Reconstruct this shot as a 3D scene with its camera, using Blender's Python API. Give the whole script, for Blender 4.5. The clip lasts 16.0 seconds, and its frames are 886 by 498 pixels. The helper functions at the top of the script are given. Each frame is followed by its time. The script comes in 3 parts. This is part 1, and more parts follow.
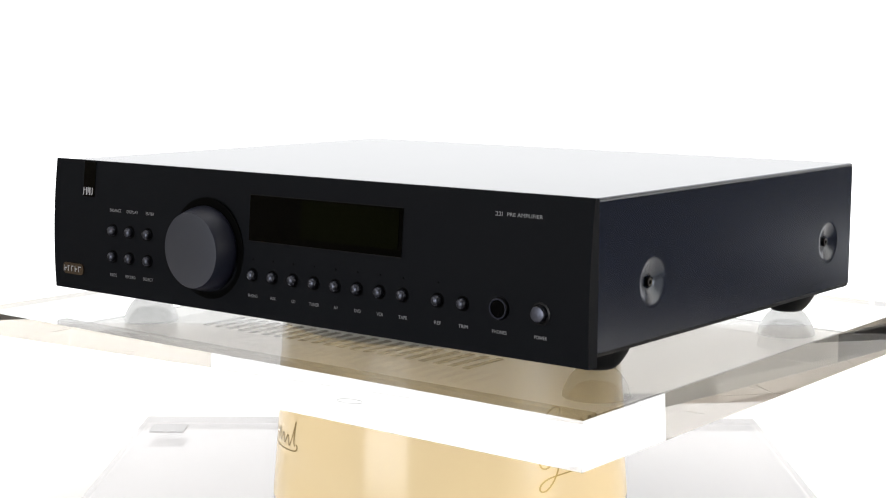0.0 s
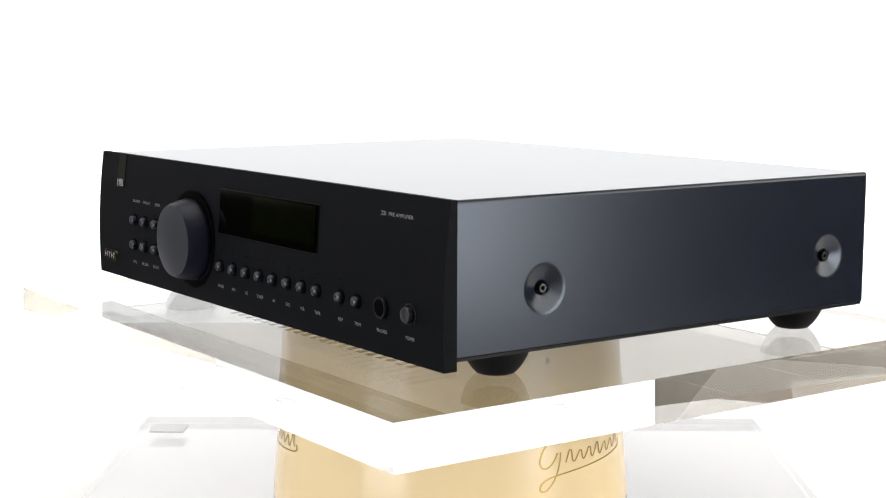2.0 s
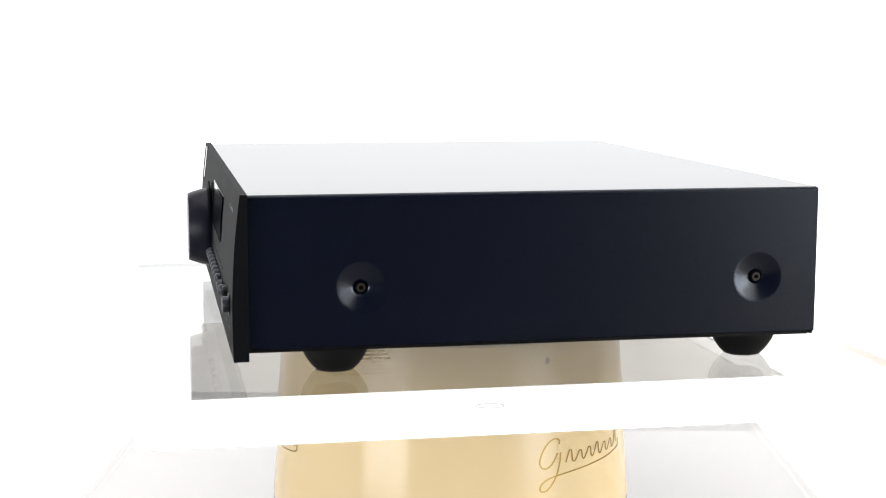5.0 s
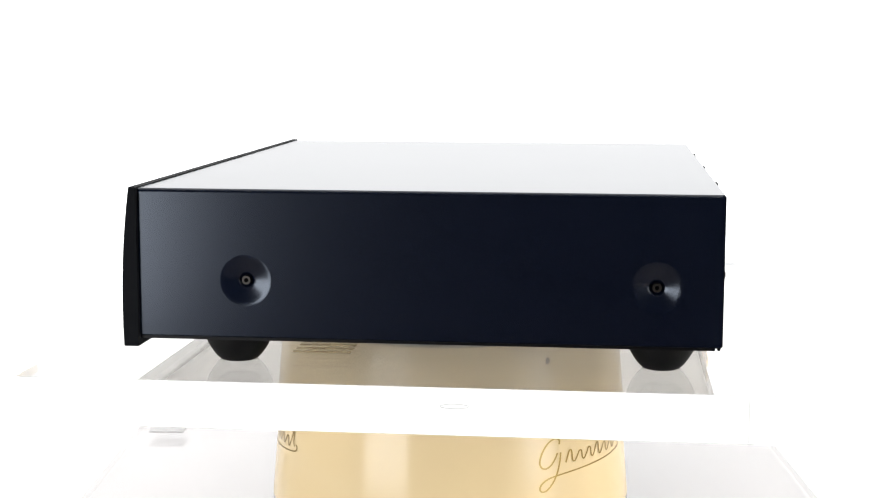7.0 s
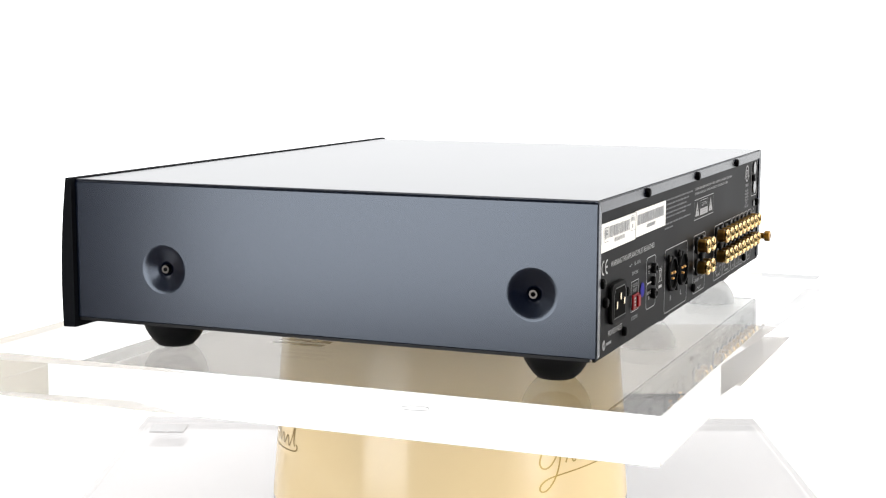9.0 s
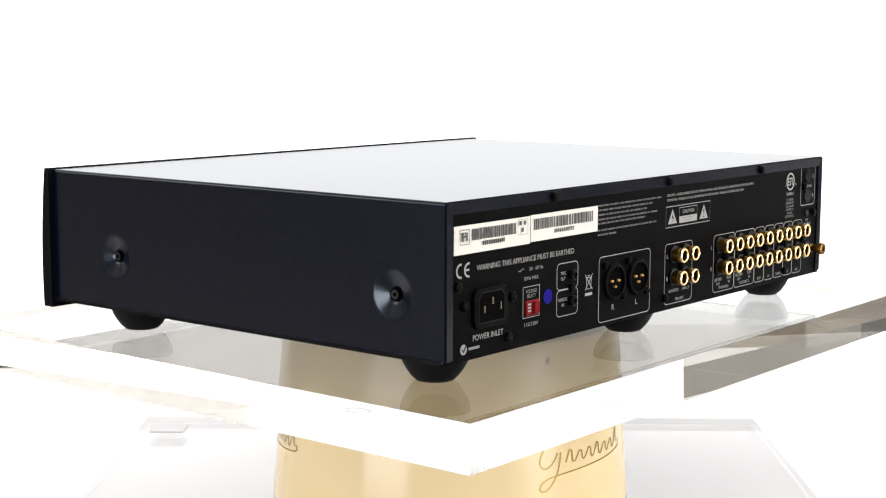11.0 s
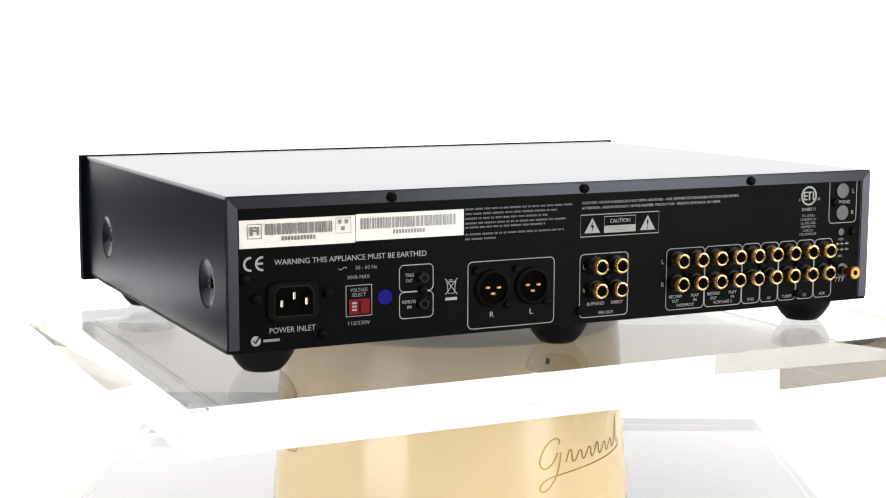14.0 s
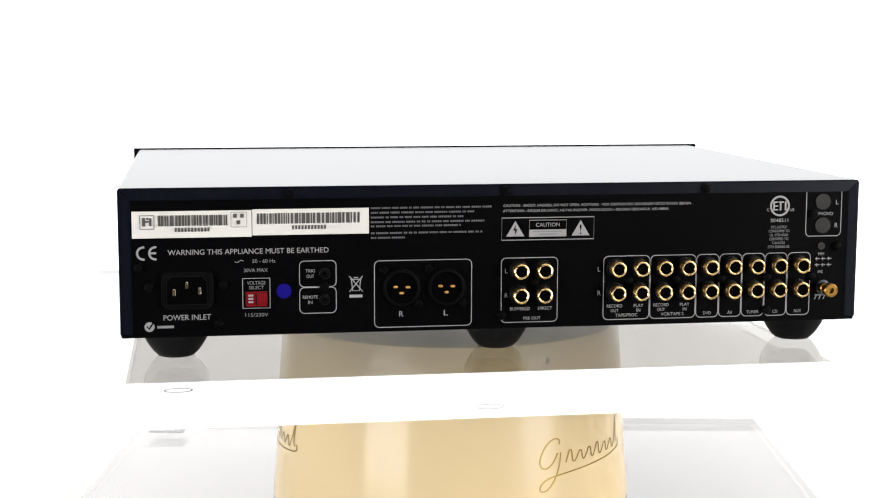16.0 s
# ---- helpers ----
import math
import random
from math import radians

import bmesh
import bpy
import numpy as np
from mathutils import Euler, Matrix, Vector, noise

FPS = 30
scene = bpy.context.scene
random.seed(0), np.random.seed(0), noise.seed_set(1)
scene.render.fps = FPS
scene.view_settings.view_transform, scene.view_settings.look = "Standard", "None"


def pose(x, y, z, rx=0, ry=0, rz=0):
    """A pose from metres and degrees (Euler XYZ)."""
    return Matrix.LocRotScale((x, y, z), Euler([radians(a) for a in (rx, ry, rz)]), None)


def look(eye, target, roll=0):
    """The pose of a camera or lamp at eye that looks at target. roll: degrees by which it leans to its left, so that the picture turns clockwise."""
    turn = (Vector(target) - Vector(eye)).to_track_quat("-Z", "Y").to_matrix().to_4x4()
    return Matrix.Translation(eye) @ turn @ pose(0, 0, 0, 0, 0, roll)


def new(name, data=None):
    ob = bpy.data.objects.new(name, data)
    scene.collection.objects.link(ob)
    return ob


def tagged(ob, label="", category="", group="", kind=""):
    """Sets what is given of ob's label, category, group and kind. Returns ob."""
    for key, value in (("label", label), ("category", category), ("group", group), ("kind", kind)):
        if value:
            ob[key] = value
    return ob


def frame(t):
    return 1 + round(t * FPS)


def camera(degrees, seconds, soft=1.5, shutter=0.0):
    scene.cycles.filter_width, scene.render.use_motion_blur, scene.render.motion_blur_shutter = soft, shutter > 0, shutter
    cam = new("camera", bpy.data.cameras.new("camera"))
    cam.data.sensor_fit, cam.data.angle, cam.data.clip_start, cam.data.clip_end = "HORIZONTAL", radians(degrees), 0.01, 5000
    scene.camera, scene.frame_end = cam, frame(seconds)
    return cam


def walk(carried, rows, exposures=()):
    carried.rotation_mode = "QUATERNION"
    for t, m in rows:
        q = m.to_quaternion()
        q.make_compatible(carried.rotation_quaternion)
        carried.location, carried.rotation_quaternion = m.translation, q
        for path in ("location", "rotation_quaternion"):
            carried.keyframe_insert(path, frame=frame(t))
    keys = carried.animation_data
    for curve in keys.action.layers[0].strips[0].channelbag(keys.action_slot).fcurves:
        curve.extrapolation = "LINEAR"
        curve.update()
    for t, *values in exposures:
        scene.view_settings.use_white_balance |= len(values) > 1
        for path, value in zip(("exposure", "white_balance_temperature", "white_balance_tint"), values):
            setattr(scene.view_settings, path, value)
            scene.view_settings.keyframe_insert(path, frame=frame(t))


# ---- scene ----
# Camera on a fixed stand; the turntable and what lies on it turn.
cam = camera(32.46, 16.0, soft=1.15)
EYE = (0.0, -1.0042, 0.321)
AIM = pose(*EYE, 90 - 7.59, 0, 0.30) @ pose(0, 0, 0, 0, 0, 0.14)
walk(cam, [(0.0, AIM), (16.0, AIM)])

# ---- light ----
world = bpy.data.worlds.new("studio_world")
scene.world = world
world.use_nodes = True
world.node_tree.nodes["Background"].inputs["Color"].default_value = (0.9, 0.95, 1.0, 1)
world.node_tree.nodes["Background"].inputs["Strength"].default_value = 0.05


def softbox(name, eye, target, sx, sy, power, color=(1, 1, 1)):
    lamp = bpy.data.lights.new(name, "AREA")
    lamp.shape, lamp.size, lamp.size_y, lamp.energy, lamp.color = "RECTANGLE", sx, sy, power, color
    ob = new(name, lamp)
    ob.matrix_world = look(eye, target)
    return tagged(ob, "white studio area lamp out of view", "lamp", kind="structure")


softbox("softbox_right", (1.215, -0.835, 0.17), (0, 0, 0.19), 0.52, 0.44, 6.6, (0.92, 0.955, 1.0))
softbox("softbox_left", (-0.94, -1.14, 0.17), (0, 0, 0.19), 0.72, 0.48, 14.8, (0.95, 0.965, 1.0))
# Unseen overhead lamp, added only to bring the table up to white.
softbox("top_fill_lamp", (0, 0.15, 2.1), (0, 0.15, 0), 2.0, 1.5, 23)
# Assumed lamp out of view, added to light the tiled floor and left wall.
softbox("room_fill_left", (-4.9, -0.6, 2.55), (-4.9, -0.6, 0), 3.0, 3.0, 150, (1.0, 0.97, 0.92))
# Unseen lamp, added to whiten the right wall that the acrylic shows.
softbox("wall_fill_right", (1.75, -1.3, 0.95), (2.6, -1.3, 0.85), 4.2, 1.5, 230, (1.0, 0.97, 0.92))
# light is turned many times inside the thick acrylic
scene.cycles.glossy_bounces = 12


# ---- materials ----
def material(name, base, rough=0.5, metal=0.0, spec=0.5, grain=0.0, grain_size=900.0, bump=0.0, coat=0.0, wear=0.06, wear_size=14.0, vary=0.04, tint=(1, 1, 1)):
    """A painted, moulded or metal surface: two scales of variation in colour and gloss, and a fine relief."""
    m = bpy.data.materials.new(name)
    m.use_nodes = True
    nt = m.node_tree
    bsdf = nt.nodes["Principled BSDF"]
    bsdf.inputs["Metallic"].default_value = metal
    bsdf.inputs["Specular IOR Level"].default_value = spec
    bsdf.inputs["Specular Tint"].default_value = (*tint, 1)
    bsdf.inputs["Coat Weight"].default_value = coat
    bsdf.inputs["Coat Roughness"].default_value = 0.04
    co = nt.nodes.new("ShaderNodeTexCoord")
    big = nt.nodes.new("ShaderNodeTexNoise")
    big.inputs["Scale"].default_value, big.inputs["Detail"].default_value = wear_size, 6
    fine = nt.nodes.new("ShaderNodeTexNoise")
    fine.inputs["Scale"].default_value, fine.inputs["Detail"].default_value = grain_size, 3
    nt.links.new(co.outputs["Object"], big.inputs["Vector"])
    nt.links.new(co.outputs["Object"], fine.inputs["Vector"])
    blend = nt.nodes.new("ShaderNodeMix")
    blend.data_type = "RGBA"
    blend.inputs["A"].default_value = (*[c * (1 - wear) for c in base], 1)
    blend.inputs["B"].default_value = (*[min(1, c * (1 + wear)) for c in base], 1)
    nt.links.new(big.outputs["Fac"], blend.inputs["Factor"])
    col = blend.outputs["Result"]
    if grain:
        speck = nt.nodes.new("ShaderNodeMix")
        speck.data_type = "RGBA"
        speck.inputs["B"].default_value = (*[min(1, c * (1 + 4 * grain)) for c in base], 1)
        ramp = nt.nodes.new("ShaderNodeMapRange")
        ramp.inputs["From Min"].default_value, ramp.inputs["From Max"].default_value = 0.5, 0.75
        ramp.inputs["To Max"].default_value = 0.6
        nt.links.new(fine.outputs["Fac"], ramp.inputs["Value"])
        nt.links.new(ramp.outputs["Result"], speck.inputs["Factor"])
        nt.links.new(col, speck.inputs["A"])
        col = speck.outputs["Result"]
    nt.links.new(col, bsdf.inputs["Base Color"])
    r = nt.nodes.new("ShaderNodeMapRange")
    r.inputs["To Min"].default_value, r.inputs["To Max"].default_value = max(0.02, rough - vary), rough + vary
    nt.links.new(big.outputs["Fac"], r.inputs["Value"])
    nt.links.new(r.outputs["Result"], bsdf.inputs["Roughness"])
    if bump:
        b = nt.nodes.new("ShaderNodeBump")
        b.inputs["Strength"].default_value, b.inputs["Distance"].default_value = bump, 0.0002
        nt.links.new(fine.outputs["Fac"], b.inputs["Height"])
        nt.links.new(b.outputs["Normal"], bsdf.inputs["Normal"])
    return m


def acrylic(name, tint, rough=0.0):
    m = bpy.data.materials.new(name)
    m.use_nodes = True
    bsdf = m.node_tree.nodes["Principled BSDF"]
    bsdf.inputs["Base Color"].default_value = (*tint, 1)
    bsdf.inputs["Transmission Weight"].default_value = 1
    bsdf.inputs["IOR"].default_value = 1.49
    bsdf.inputs["Roughness"].default_value = rough
    return m


COVER = material("navy_satin_paint", (0.0014, 0.0026, 0.0078), 0.22, vary=0.006, spec=0.35, tint=(0.79, 0.88, 1.0), grain_size=2600, wear=0.12)
LIP = material("navy_satin_lip", (0.0018, 0.0025, 0.0065), 0.26, vary=0.005, spec=0.32, tint=(0.84, 0.9, 1.0), grain_size=2600, wear=0.12)
PANEL = material("black_anodised_aluminium", (0.0032, 0.0037, 0.0049), 0.6, spec=0.04, bump=0.0, grain_size=3000)
REAR = material("black_printed_steel", (0.0009, 0.0010, 0.0013), 0.45, spec=0.028, bump=0.0, grain_size=2400)
ZINC = material("zinc_plated_steel", (0.74, 0.74, 0.74), 0.42, metal=0.1, bump=0.1)
KNOB = material("dark_satin_knob_metal", (0.006, 0.007, 0.014), 0.4, metal=0.0, spec=0.16)
KNOBFACE = material("brushed_dark_knob_face", (0.035, 0.039, 0.051), 0.36, metal=0.5, bump=0.0)
GLOSS = material("black_display_glass", (0.0004, 0.0005, 0.0004), 0.05, spec=0.055)
LCD = material("olive_display_film", (0.0012, 0.0017, 0.0003), 0.05, spec=0.055)
RUBBER = material("black_rubber", (0.003, 0.003, 0.0032), 0.55, spec=0.12, bump=0.3)
PLASTIC = material("black_moulded_plastic", (0.0022, 0.0022, 0.0025), 0.36, spec=0.12, bump=0.15)
CHROME = material("dark_chrome", (0.05, 0.053, 0.066), 0.4, metal=1.0)
STEEL = material("blackened_screw_steel", (0.0018, 0.0018, 0.002), 0.45, spec=0.03)
SCREWRIM = material("worn_screw_rim", (0.05, 0.045, 0.04), 0.35, metal=0.8)
GOLD = material("gold_plating", (0.80, 0.58, 0.28), 0.22, metal=1.0)
PIN = material("satin_gold_pin", (0.55, 0.29, 0.08), 0.5, metal=0.55)
BRASS = material("dull_gold_barrel", (0.26, 0.145, 0.035), 0.3, metal=1.0)
CONTACT = material("nickel_brass_contact", (0.30, 0.26, 0.19), 0.25, metal=0.95)
BRONZE = material("bronze_badge", (0.045, 0.03, 0.017), 0.2, metal=0.7, coat=0.5)
PRINT = material("white_screen_print", (0.25, 0.25, 0.26), 0.6)
DIM = material("grey_screen_print", (0.17, 0.17, 0.18), 0.6)
FAINT = material("faint_screen_print", (0.085, 0.085, 0.095), 0.6)
SHELL = material("dull_black_socket_shell", (0.0013, 0.0013, 0.0015), 0.6, spec=0.05)
INK = material("black_label_ink", (0.06, 0.06, 0.06), 0.3, spec=0.9)
PAPER = material("white_label_paper", (0.6, 0.59, 0.57), 0.32, grain=0.02)
# Near-black colour painted as the shade inside recesses that are not cut.
RECESS_SHADE = material("recess_shade_black", (0.0006, 0.0006, 0.0006), 0.7, spec=0.02)
RED = material("red_switch_plastic", (0.14, 0.005, 0.008), 0.4, spec=0.06)
BLUE = material("blue_dot_sticker", (0.006, 0.004, 0.15), 0.5, spec=0.05)
GREYCAP = material("grey_blanking_cap", (0.006, 0.006, 0.006), 0.22, spec=0.5)
CREAM = material("cream_gloss_paint", (0.655, 0.515, 0.30), 0.16, spec=0.2, wear=0.03, wear_size=6)
SCRIPT = material("bronze_ink", (0.24, 0.16, 0.035), 0.3, metal=0.6)
WHITE = material("white_laminate", (0.85, 0.83, 0.825), 0.5, bump=0.05, wear=0.01)
PADGREY = material("pale_grey_pad", (0.62, 0.62, 0.64), 0.6, bump=0.1)
DARK_BOARD = material("near_black_board", (0.008, 0.008, 0.009), 0.8, bump=0.2, grain_size=60)
PLATTER = material("dull_scuffed_platter_metal", (0.60, 0.54, 0.42), 0.5, metal=0.2, spec=0.3, bump=0.05, wear=0.3, wear_size=70)
WALL = material("dark_studio_wall", (0.03, 0.03, 0.032), 0.8, bump=0.3, grain_size=60)
PALE = material("pale_wall_paint", (0.7, 0.69, 0.66), 0.8, bump=0.1, grain_size=60)
TILE = material("brown_grey_floor_tile", (0.32, 0.27, 0.22), 0.45, grain=0.1, grain_size=30, wear=0.4, wear_size=2.5)
GROUT = material("light_grout", (0.6, 0.58, 0.54), 0.8)
CLEAR = acrylic("clear_acrylic", (0.65, 0.65, 0.635))
DUSTY = acrylic("greyish_acrylic", (0.67, 0.655, 0.65))


# White that gives off its own light, in place of lamps shining on it.
def emissive(name, strength):
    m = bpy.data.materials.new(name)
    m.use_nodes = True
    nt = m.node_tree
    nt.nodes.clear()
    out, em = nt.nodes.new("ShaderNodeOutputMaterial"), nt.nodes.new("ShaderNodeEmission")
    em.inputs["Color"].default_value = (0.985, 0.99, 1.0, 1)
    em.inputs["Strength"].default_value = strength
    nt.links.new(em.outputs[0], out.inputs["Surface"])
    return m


GLOW = emissive("self_glowing_white", 2.0)


# ---- mesh helpers ----
def mesh_of(name, bm, mat, smooth=None):
    me = bpy.data.meshes.new(name)
    bmesh.ops.recalc_face_normals(bm, faces=bm.faces)
    bm.to_mesh(me)
    bm.free()
    me.materials.append(mat)
    if smooth is not None:
        for p in me.polygons:
            p.use_smooth = True
        me.set_sharp_from_angle(angle=radians(smooth))
    return me


def part(name, bm, mat, parent, label="", smooth=35, even=False):
    me = bm if isinstance(bm, bpy.types.Mesh) else mesh_of(name, bm, mat, smooth)
    ob = new(name, me)
    ob.parent = parent
    if even:
        ob.modifiers.new("even_normals", "WEIGHTED_NORMAL").keep_sharp = True
    return tagged(ob, label)


def box(lo, hi, bevel=0.0, segs=2, bm=None):
    bm = bm or bmesh.new()
    got = bmesh.ops.create_cube(bm, size=1)
    for v in got["verts"]:
        v.co = Vector([lo[i] if v.co[i] < 0 else hi[i] for i in range(3)])
    if bevel:
        edges = list({e for v in got["verts"] for e in v.link_edges})
        bmesh.ops.bevel(bm, geom=edges, offset=bevel, segments=segs, affect="EDGES", profile=0.5)
    return bm


def lathe(profile, at=(0, 0, 0), axis="z", sign=1, segs=40, bm=None):
    """Turns (radius, height) round an axis through at; closes the ends that do not reach it."""
    bm = bm or bmesh.new()
    rings = []
    for r, h in profile:
        ring = []
        for i in range(segs):
            a = 2 * math.pi * i / segs
            u, v = r * math.cos(a), r * math.sin(a)
            p = {"z": (u, v, h * sign), "y": (u, h * sign, v), "x": (h * sign, u, v)}[axis]
            ring.append(bm.verts.new(Vector(p) + Vector(at)))
        rings.append(ring)
    for a, b in zip(rings, rings[1:]):
        for i in range(segs):
            bm.faces.new((a[i], a[(i + 1) % segs], b[(i + 1) % segs], b[i]))
    bm.faces.new(rings[0])
    bm.faces.new(rings[-1])
    return bm


def shift_mesh(name, me, parent, m, label=""):
    ob = new(name, me)
    ob.parent = parent
    ob.matrix_local = m
    return tagged(ob, label)


def rounded_rect(x0, x1, z0, z1, r, n=6):
    pts = []
    for cx, cz, a0 in ((x1 - r, z1 - r, 0), (x0 + r, z1 - r, 90), (x0 + r, z0 + r, 180), (x1 - r, z0 + r, 270)):
        for i in range(n + 1):
            a = radians(a0 + 90 * i / n)
            pts.append((cx + r * math.cos(a), cz + r * math.sin(a)))
    return pts


# Surfaces that carry print, in the unit's own space: its foot plane is z = 0, the turning axis x = y = 0.
LIFT = 0.173


def front_y(z):
    """The bowed face of the front panel."""
    k = (0.098 - z) / 0.0885
    return -0.1517 - 0.0125 * k + 0.0085 * k * k


REAR_Y = 0.1630


def on_front(x, z, off=0.0002):
    return Vector((x, front_y(z) - off, z))


def on_rear(x, z, off=0.0002):
    return Vector((x, REAR_Y + off, z))


def ring_line(pts, width, where, off=0.0002, closed=True):
    """A printed line of even width along a path of (x, z)."""
    bm = bmesh.new()
    n = len(pts)
    rows = []
    for i in range(n):
        a = Vector(pts[(i - 1) % n] if closed or i else pts[i])
        b = Vector(pts[(i + 1) % n] if closed or i < n - 1 else pts[i])
        d = (b - a).normalized()
        s = Vector((-d.y, d.x)) * width / 2
        p = Vector(pts[i])
        rows.append([bm.verts.new(where(*(p + s), off)), bm.verts.new(where(*(p - s), off))])
    for i in range(n if closed else n - 1):
        j = (i + 1) % n
        bm.faces.new((rows[i][0], rows[i][1], rows[j][1], rows[j][0]))
    return bm


def patch(pts, where, off=0.0002, bm=None):
    bm = bm or bmesh.new()
    bm.faces.new([bm.verts.new(where(x, z, off)) for x, z in pts])
    return bm


def bar(x0, x1, z0, z1, where, off=0.0002, bm=None):
    return patch([(x0, z0), (x1, z0), (x1, z1), (x0, z1)], where, off, bm)


def disc_pts(x, z, r, n=28):
    return [(x + r * math.cos(2 * math.pi * i / n), z + r * math.sin(2 * math.pi * i / n)) for i in range(n)]


def lettering(text, x, z, width, height, where, parent, mat, name="lettering"):
    """Printed words centred on (x, z) with a given width and height."""
    cu = bpy.data.curves.new(name, "FONT")
    cu.body, cu.resolution_u = text, 3
    ob = bpy.data.objects.new(name, cu)
    me = bpy.data.meshes.new_from_object(ob)
    bpy.data.objects.remove(ob)
    bpy.data.curves.remove(cu)
    xs = [v.co.x for v in me.vertices]
    ys = [v.co.y for v in me.vertices]
    x0, x1, y0, y1 = min(xs), max(xs), min(ys), max(ys)
    flip = -1 if where is on_rear else 1
    for v in me.vertices:
        u = ((v.co.x - x0) / (x1 - x0) - 0.5) * width * flip
        w = ((v.co.y - y0) / max(1e-6, y1 - y0) - 0.5) * height
        v.co = where(x + u, z + w, 0.00025)
    me.materials.clear()
    me.materials.append(mat)
    o = new(name, me)
    o.parent = parent
    return o


def top(z):
    return z + LIFT


# ---- the studio ----
def studio():
    bm = box((-0.66, -0.30, -0.75), (0.91, 1.22, 0.0), 0.004)
    t = part("display_table", bm, WHITE, None)
    tagged(t, "plain white laminate display table in the studio", "table", kind="structure")
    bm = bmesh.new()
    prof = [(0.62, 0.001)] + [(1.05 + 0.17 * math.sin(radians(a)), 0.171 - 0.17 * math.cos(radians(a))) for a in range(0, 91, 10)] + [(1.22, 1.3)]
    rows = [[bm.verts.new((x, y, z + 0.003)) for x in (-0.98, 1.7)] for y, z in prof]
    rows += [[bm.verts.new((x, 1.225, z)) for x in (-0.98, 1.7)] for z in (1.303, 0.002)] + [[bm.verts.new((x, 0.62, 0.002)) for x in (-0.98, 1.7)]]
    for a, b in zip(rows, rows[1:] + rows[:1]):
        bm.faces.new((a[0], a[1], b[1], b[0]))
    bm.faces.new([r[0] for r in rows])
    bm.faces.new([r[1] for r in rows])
    # The backdrop itself glows; no lamp stands behind or before it.
    tagged(part("backdrop", bm, GLOW, None), "white curved studio backdrop made to glow", "backdrop", kind="structure")
    # Unseen glowing panel, added to whiten what the turning plate's edges reflect.
    tagged(part("glow_panel", box((-1.9, 1.19, 0.4), (-1.221, 1.22, 1.3), 0.002), GLOW, None), "white glowing panel added out of view beside the backdrop", "light panel", kind="structure")
    # Unseen glowing strip, added to brighten the reflection in the display.
    tagged(part("glow_panel", box((-1.22, 1.195, 0.115), (-0.981, 1.22, 1.3), 0.002), GLOW, None), "narrow white glowing panel added out of view beside the backdrop", "light panel", kind="structure")
    # Rod added so that the added panel does not float.
    tagged(part("panel_hanger", box((-1.47, 1.2, 1.3), (-1.43, 1.215, 2.6), 0.003), WALL, None), "slim dark hanger added to hold the glowing panel", "hanger", kind="structure")
    for name, lo, hi, mat, look_of in (("wall_back", (-8.1, 2.0, -0.75), (2.7, 2.1, 2.6), PALE, "plain pale painted studio wall"), ("wall_front", (-8.1, -4.1, -0.75), (2.7, -4.0, 2.6), WALL, "plain dark painted studio wall"),
                                       ("wall_left", (-8.1, -4.0, -0.75), (-8.0, 2.0, 2.6), PALE, "plain pale painted studio wall"), ("wall_right", (2.6, -4.0, -0.75), (2.7, 2.0, 2.6), PALE, "pale painted studio wall behind an added dark board")):
        tagged(part(name, box(lo, hi), mat, None), look_of, "wall", kind="structure")
    # Boards added out of view to darken reflections in the case side and display.
    tagged(part("dark_board_right", box((2.58, -0.8, -0.75), (2.6, 2.0, 0.42)), DARK_BOARD, None), "unseen dark board added to keep reflections dark", "wall", kind="structure")
    tagged(part("dark_board_back", box((-7.98, 1.98, -0.745), (-1.6, 2.0, 0.15)), DARK_BOARD, None), "unseen dark board added to keep reflections dark", "wall", kind="structure")
    tagged(part("ceiling", box((-8.1, -4.1, 2.6), (2.7, 2.1, 2.7)), PALE, None), "plain pale studio ceiling", "ceiling", kind="structure")
    floor = part("floor", box((-8.1, -4.1, -0.85), (2.7, 2.1, -0.754)), GROUT, None)
    tagged(floor, "brown-grey tiled studio floor with light joints", "floor", kind="structure")
    return floor


def wall_tiles():
    wall = bpy.data.objects["wall_left"]
    me = mesh_of("tile", box((-8.0, -0.244, -0.244), (-7.9945, 0.244, 0.244), 0.0008, 1), TILE)
    part("joint_bed", box((-8.0, -1.9, -0.75), (-7.996, 1.98, 1.28)), GROUT, wall)
    for i in range(8):
        for j in range(4):
            shift_mesh("tile", me, wall, pose(0, -1.65 + 0.5 * i, -0.47 + 0.5 * j))


def floor_tiles(floor):
    me = mesh_of("tile", box((-0.247, -0.247, -0.755), (0.247, 0.247, -0.75), 0.002, 1), TILE)
    for i in range(22):
        for j in range(12):
            shift_mesh("tile", me, floor, pose(-7.95 + 0.5 * i, -3.75 + 0.5 * j, 0))


# ---- the stand: base plate, cream drum, turning plate ----
def plate(name, hx, hy, cy, z0, z1, label, mat):
    ob = part(name, box((-hx, cy - hy, 0), (hx, cy + hy, z1 - z0), 0.0001, 1), mat, None, smooth=None)
    ob.location.z = z0
    ob.visible_shadow = False
    return tagged(ob, label, "acrylic plate")


BASE_TOP, PLATE_LOW, PLATE_TOP = 0.025, 0.123, 0.148


def drum_r(z):
    return 0.1112 + (0.123 - z) * 0.083


